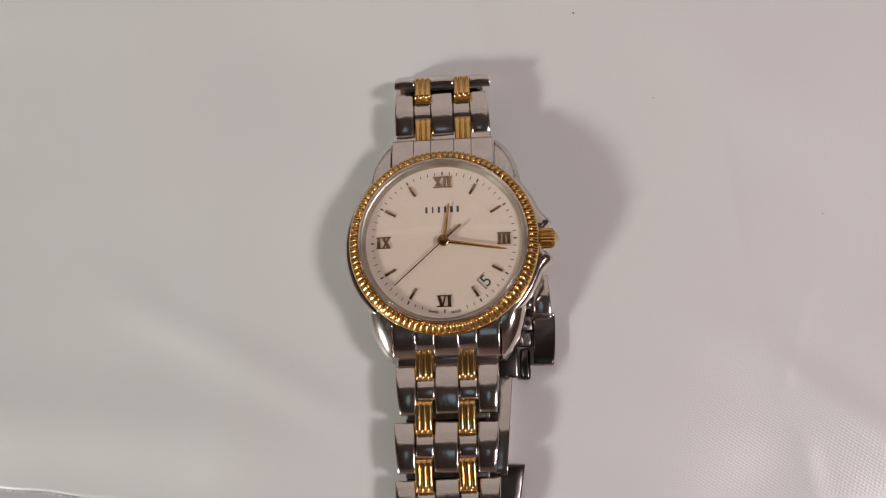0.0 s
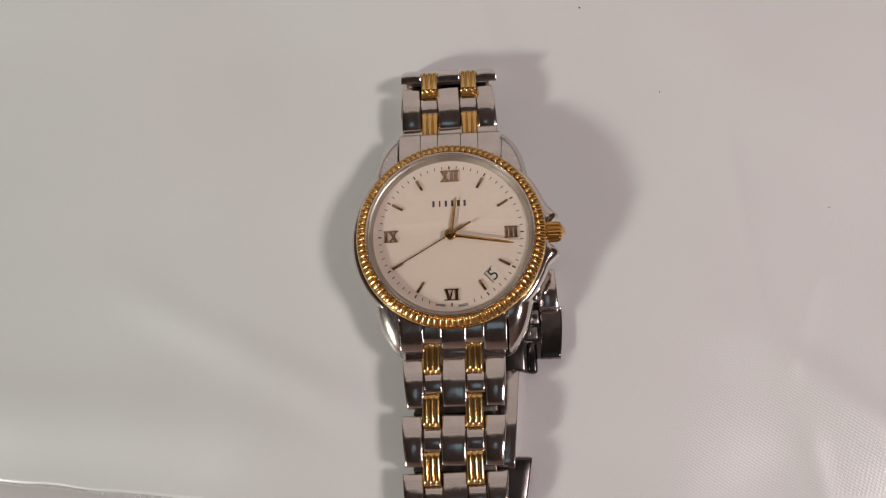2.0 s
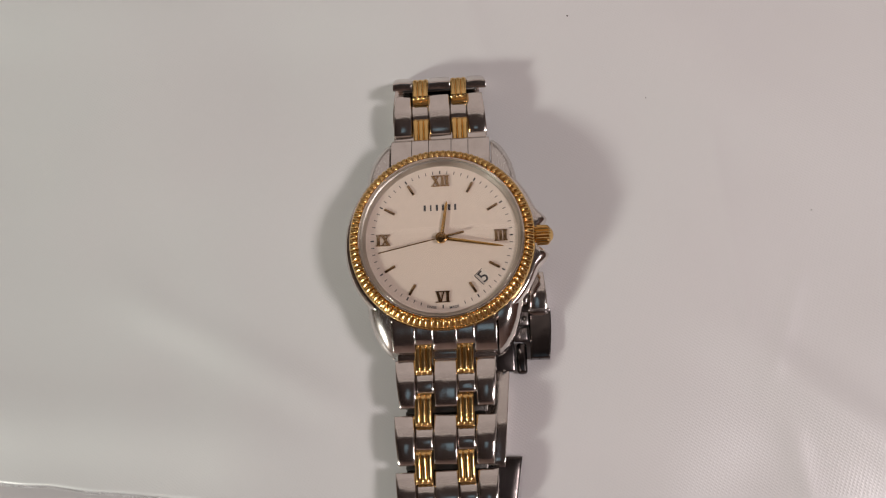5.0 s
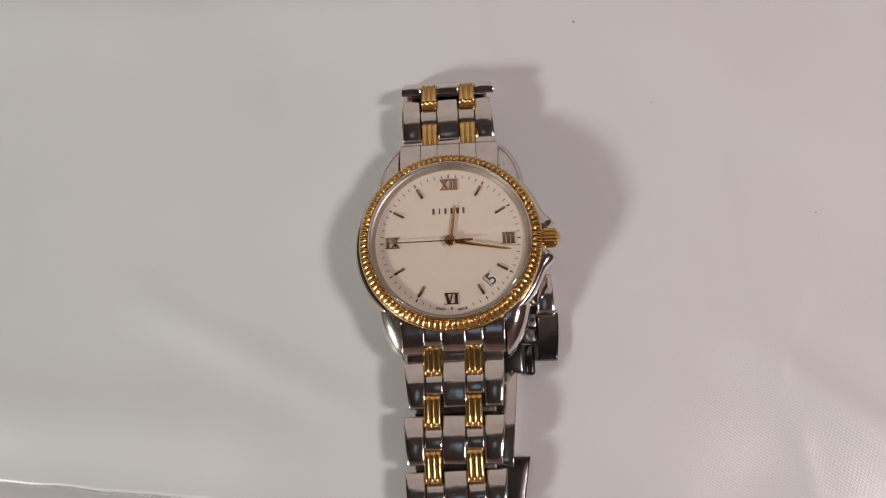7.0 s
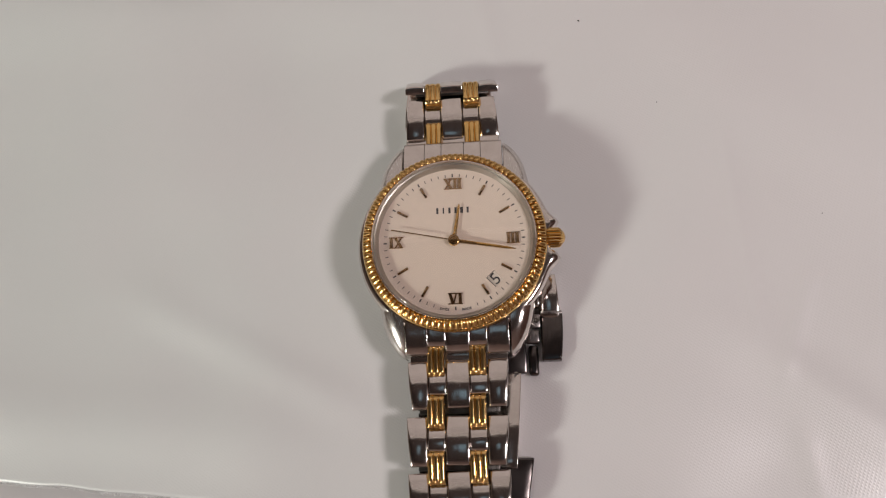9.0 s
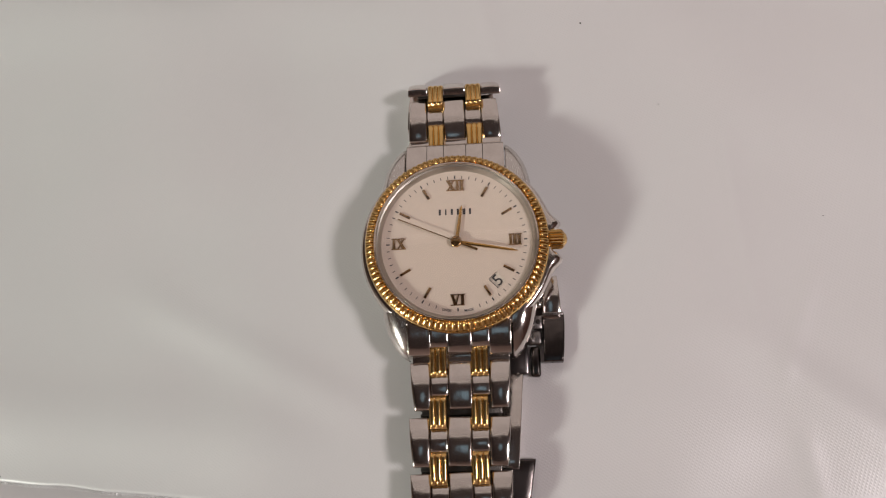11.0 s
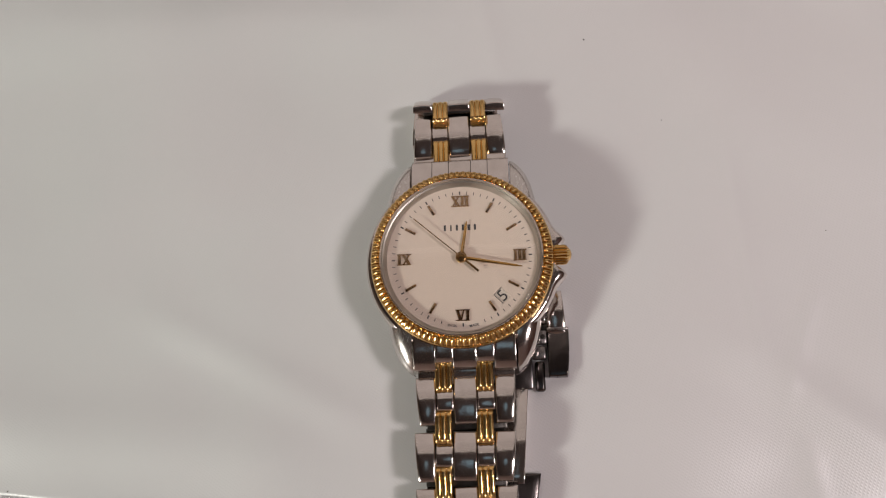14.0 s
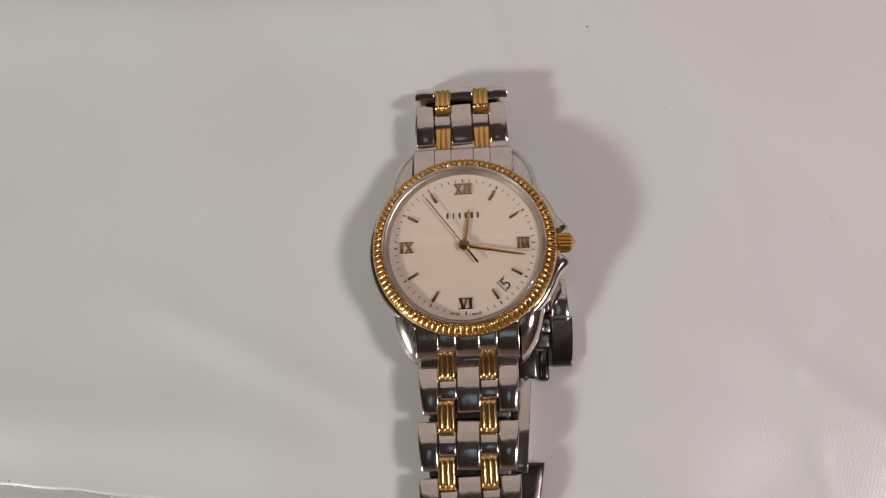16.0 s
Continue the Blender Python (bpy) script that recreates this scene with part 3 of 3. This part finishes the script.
def end_link(watch, side):
    """The fixed link between the lugs, in five fields."""
    bm = bmesh.new()
    for k, (x0, x1) in enumerate(((-9.42, -5.45), (-5.4, -2.2), (-2.15, 2.15), (2.2, 5.4), (5.45, 9.5))):
        y1 = (20.75, 19.4, 20.4, 19.4, 20.75)[k] if side < 0 else 20.9
        ys = rounded(13.0, y1, 0.5)
        xs = rounded(x0, x1, 0.12, 2)
        sub = surface_block(xs, ys, lambda x, y: -1.1 - 0.036 * max(0, y - 15.0) ** 2 - drop(x, x0, x1, 0.12) - (drop(y, 0, y1, 0.5) if y > 15 else 0), -5.6)
        me = bpy.data.meshes.new("tmp")
        sub.to_mesh(me)
        sub.free()
        bm.from_mesh(me)
        bpy.data.meshes.remove(me)
    box(bm, -9.0, 9.0, 18.5, 23.0, -5.5, -4.5, 0.2)
    if side < 0:
        transform(bm, Matrix.Rotation(math.pi, 4, "Z"))
    part("end_link", bm, STEEL, watch, "polished steel end link between the lugs", 35, mmpose(0, 0, 0))


def bracelet(watch):
    meshes = link_meshes()
    end_link(watch, 1)
    end_link(watch, -1)
    # front run, lying nearly flat towards the table edge
    link_row(watch, meshes, mmpose(-0.15, -25.9, -2.75, -3.5, 0, 0.3))
    link_row(watch, meshes, mmpose(-0.55, -35.9, -3.6, -2.8, 0, -0.3))
    link_row(watch, meshes, mmpose(-0.50, -45.7, -4.5, -1.8, 0, 1.2))
    link_row(watch, meshes, mmpose(-0.30, -55.4, -5.9, 14.0, 0, 0))
    link_row(watch, meshes, mmpose(-0.2, -63.8, -8.9, 40.0, 0, 0))
    gold_pair(watch, meshes, mmpose(-0.3, -21.7, -2.75, 1, 0, 0.3))
    gold_pair(watch, meshes, mmpose(-0.55, -31.0, -3.25, 3, 0, -0.3))
    gold_pair(watch, meshes, mmpose(-0.72, -40.8, -4.1, 5, 0, 1.0))
    gold_pair(watch, meshes, mmpose(-0.4, -50.6, -5.1, 8, 0, 0.5))
    # far run, curling down behind the case
    link_row(watch, meshes, mmpose(-0.05, 26.8, -3.4, 0.5, 1.5, 0.6), True)
    link_row(watch, meshes, mmpose(-0.25, 36.3, -7.1, -62, 4, 1.5), True)
    gold_pair(watch, meshes, mmpose(0.1, 22.8, -3.25, -2, 1, 0.5))
    gold_pair(watch, meshes, mmpose(0.05, 32.4, -3.75, -24, 2, 1))
    # the run folded back beneath, flat on the cloth
    for x, y, turn in ((-1.0, 32.0, 0), (-1.2, 22.0, 0), (0.5, 12.0, -12), (4.6, 2.0, -20), (10.0, -8.8, -2)):
        link_row(watch, meshes, mmpose(x, y, -9.35, 0, 0, turn), True)


def clasp(watch):
    body = part("clasp", box(bmesh.new(), 1.0, 12.4, -23.6, -13.6, -11.9, -10.4, 0.4), SHADED_STEEL, watch, "open steel folding clasp under the bracelet", 35, mmpose(0, 0, 0))
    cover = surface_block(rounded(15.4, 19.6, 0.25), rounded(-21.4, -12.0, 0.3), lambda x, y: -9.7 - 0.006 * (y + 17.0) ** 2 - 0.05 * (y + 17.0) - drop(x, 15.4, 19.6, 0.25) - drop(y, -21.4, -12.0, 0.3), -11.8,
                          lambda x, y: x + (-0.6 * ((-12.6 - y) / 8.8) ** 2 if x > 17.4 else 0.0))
    part("clasp_cover", cover, SHADED_STEEL, body, "polished steel clasp cover")
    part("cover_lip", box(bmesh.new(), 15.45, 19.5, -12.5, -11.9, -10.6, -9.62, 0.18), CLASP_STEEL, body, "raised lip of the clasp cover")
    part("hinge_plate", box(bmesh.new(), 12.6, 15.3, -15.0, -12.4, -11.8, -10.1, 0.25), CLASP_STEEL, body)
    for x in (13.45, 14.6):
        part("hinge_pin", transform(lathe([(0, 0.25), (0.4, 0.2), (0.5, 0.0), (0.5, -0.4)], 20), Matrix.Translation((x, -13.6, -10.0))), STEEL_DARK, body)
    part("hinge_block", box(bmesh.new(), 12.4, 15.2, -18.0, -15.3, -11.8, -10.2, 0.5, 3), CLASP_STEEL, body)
    part("latch", box(bmesh.new(), 12.8, 14.7, -24.1, -18.3, -11.8, -10.0, 0.6, 3), SHADED_STEEL, body)

    def taper(x, y):
        return x - 0.085 * (-21.8 - y)
    blade = surface_block(rounded(2.0, 11.45, 0.15), [-40.9 + 19.6 * k / 24 for k in range(25)],
                          lambda x, y: -8.6 - 0.10 * (math.hypot(y + 33.5, 1.2) + y + 33.5) - drop(x, 2.0, 11.45, 0.15) - drop(y, -40.9, -21.3, 0.2), -11.8, taper)
    bl = part("clasp_blade", blade, STEEL, body, "long polished steel clasp blade")
    part("blade_rivet", transform(lathe([(0, 0.22), (0.35, 0.18), (0.5, 0.0)], 20), Matrix.Translation((10.3, -23.6, -10.6))), STEEL, bl)
    tail = surface_block(rounded(3.0, 12.95, 0.3), rounded(-56.0, -39.1, 0.35), lambda x, y: -8.8 - 0.15 * max(0, x - 5) - drop(x, 3.0, 12.95, 0.3) - drop(y, -56.0, -39.1, 0.35), -11.8,
                         lambda x, y: x - 0.17 * (-39.1 - y))
    part("clasp_tail", tail, SHADED_STEEL, body, "polished steel end plate of the clasp")


def wristwatch():
    watch = tagged(new("wristwatch"), "two-tone steel and gold wristwatch lying on white satin", "watch")
    case(watch)
    bezel(watch)
    dial(watch)
    moving = make_hands_of_watch(watch)
    crown(watch)
    bracelet(watch)
    clasp(watch)
    return moving


def motions():
    z_min, z_sec = 0.72, 0.98
    walk(minute_hand, [(t, mmpose(*PIVOT, z_min, 0, 0, -(99.8 + 0.1 * t))) for t in (0.0, 4.0, 8.0, 12.0, 16.0)])
    rows = [(0.0, mmpose(*PIVOT, z_sec, 0, 0, -38 * 6))]
    for k in range(16):
        tick = k + (0.43 if k == 11 else 0.53)
        rows.append((tick, mmpose(*PIVOT, z_sec, 0, 0, -(38 + k) * 6)))
        rows.append((tick + 0.04, mmpose(*PIVOT, z_sec, 0, 0, -(39 + k) * 6)))
    rows.append((16.0, mmpose(*PIVOT, z_sec, 0, 0, -54 * 6)))
    walk(second_hand, rows)


setting()
cloth()
for k, (lx, ly, ls) in enumerate(((26.8, 50.6, 0.27), (41.4, 30.9, 0.16), (70.7, 5.5, 0.15), (-90.6, -39.9, 0.2))):
    lint(lx, ly, ls, k)
minute_hand, second_hand = wristwatch()
motions()
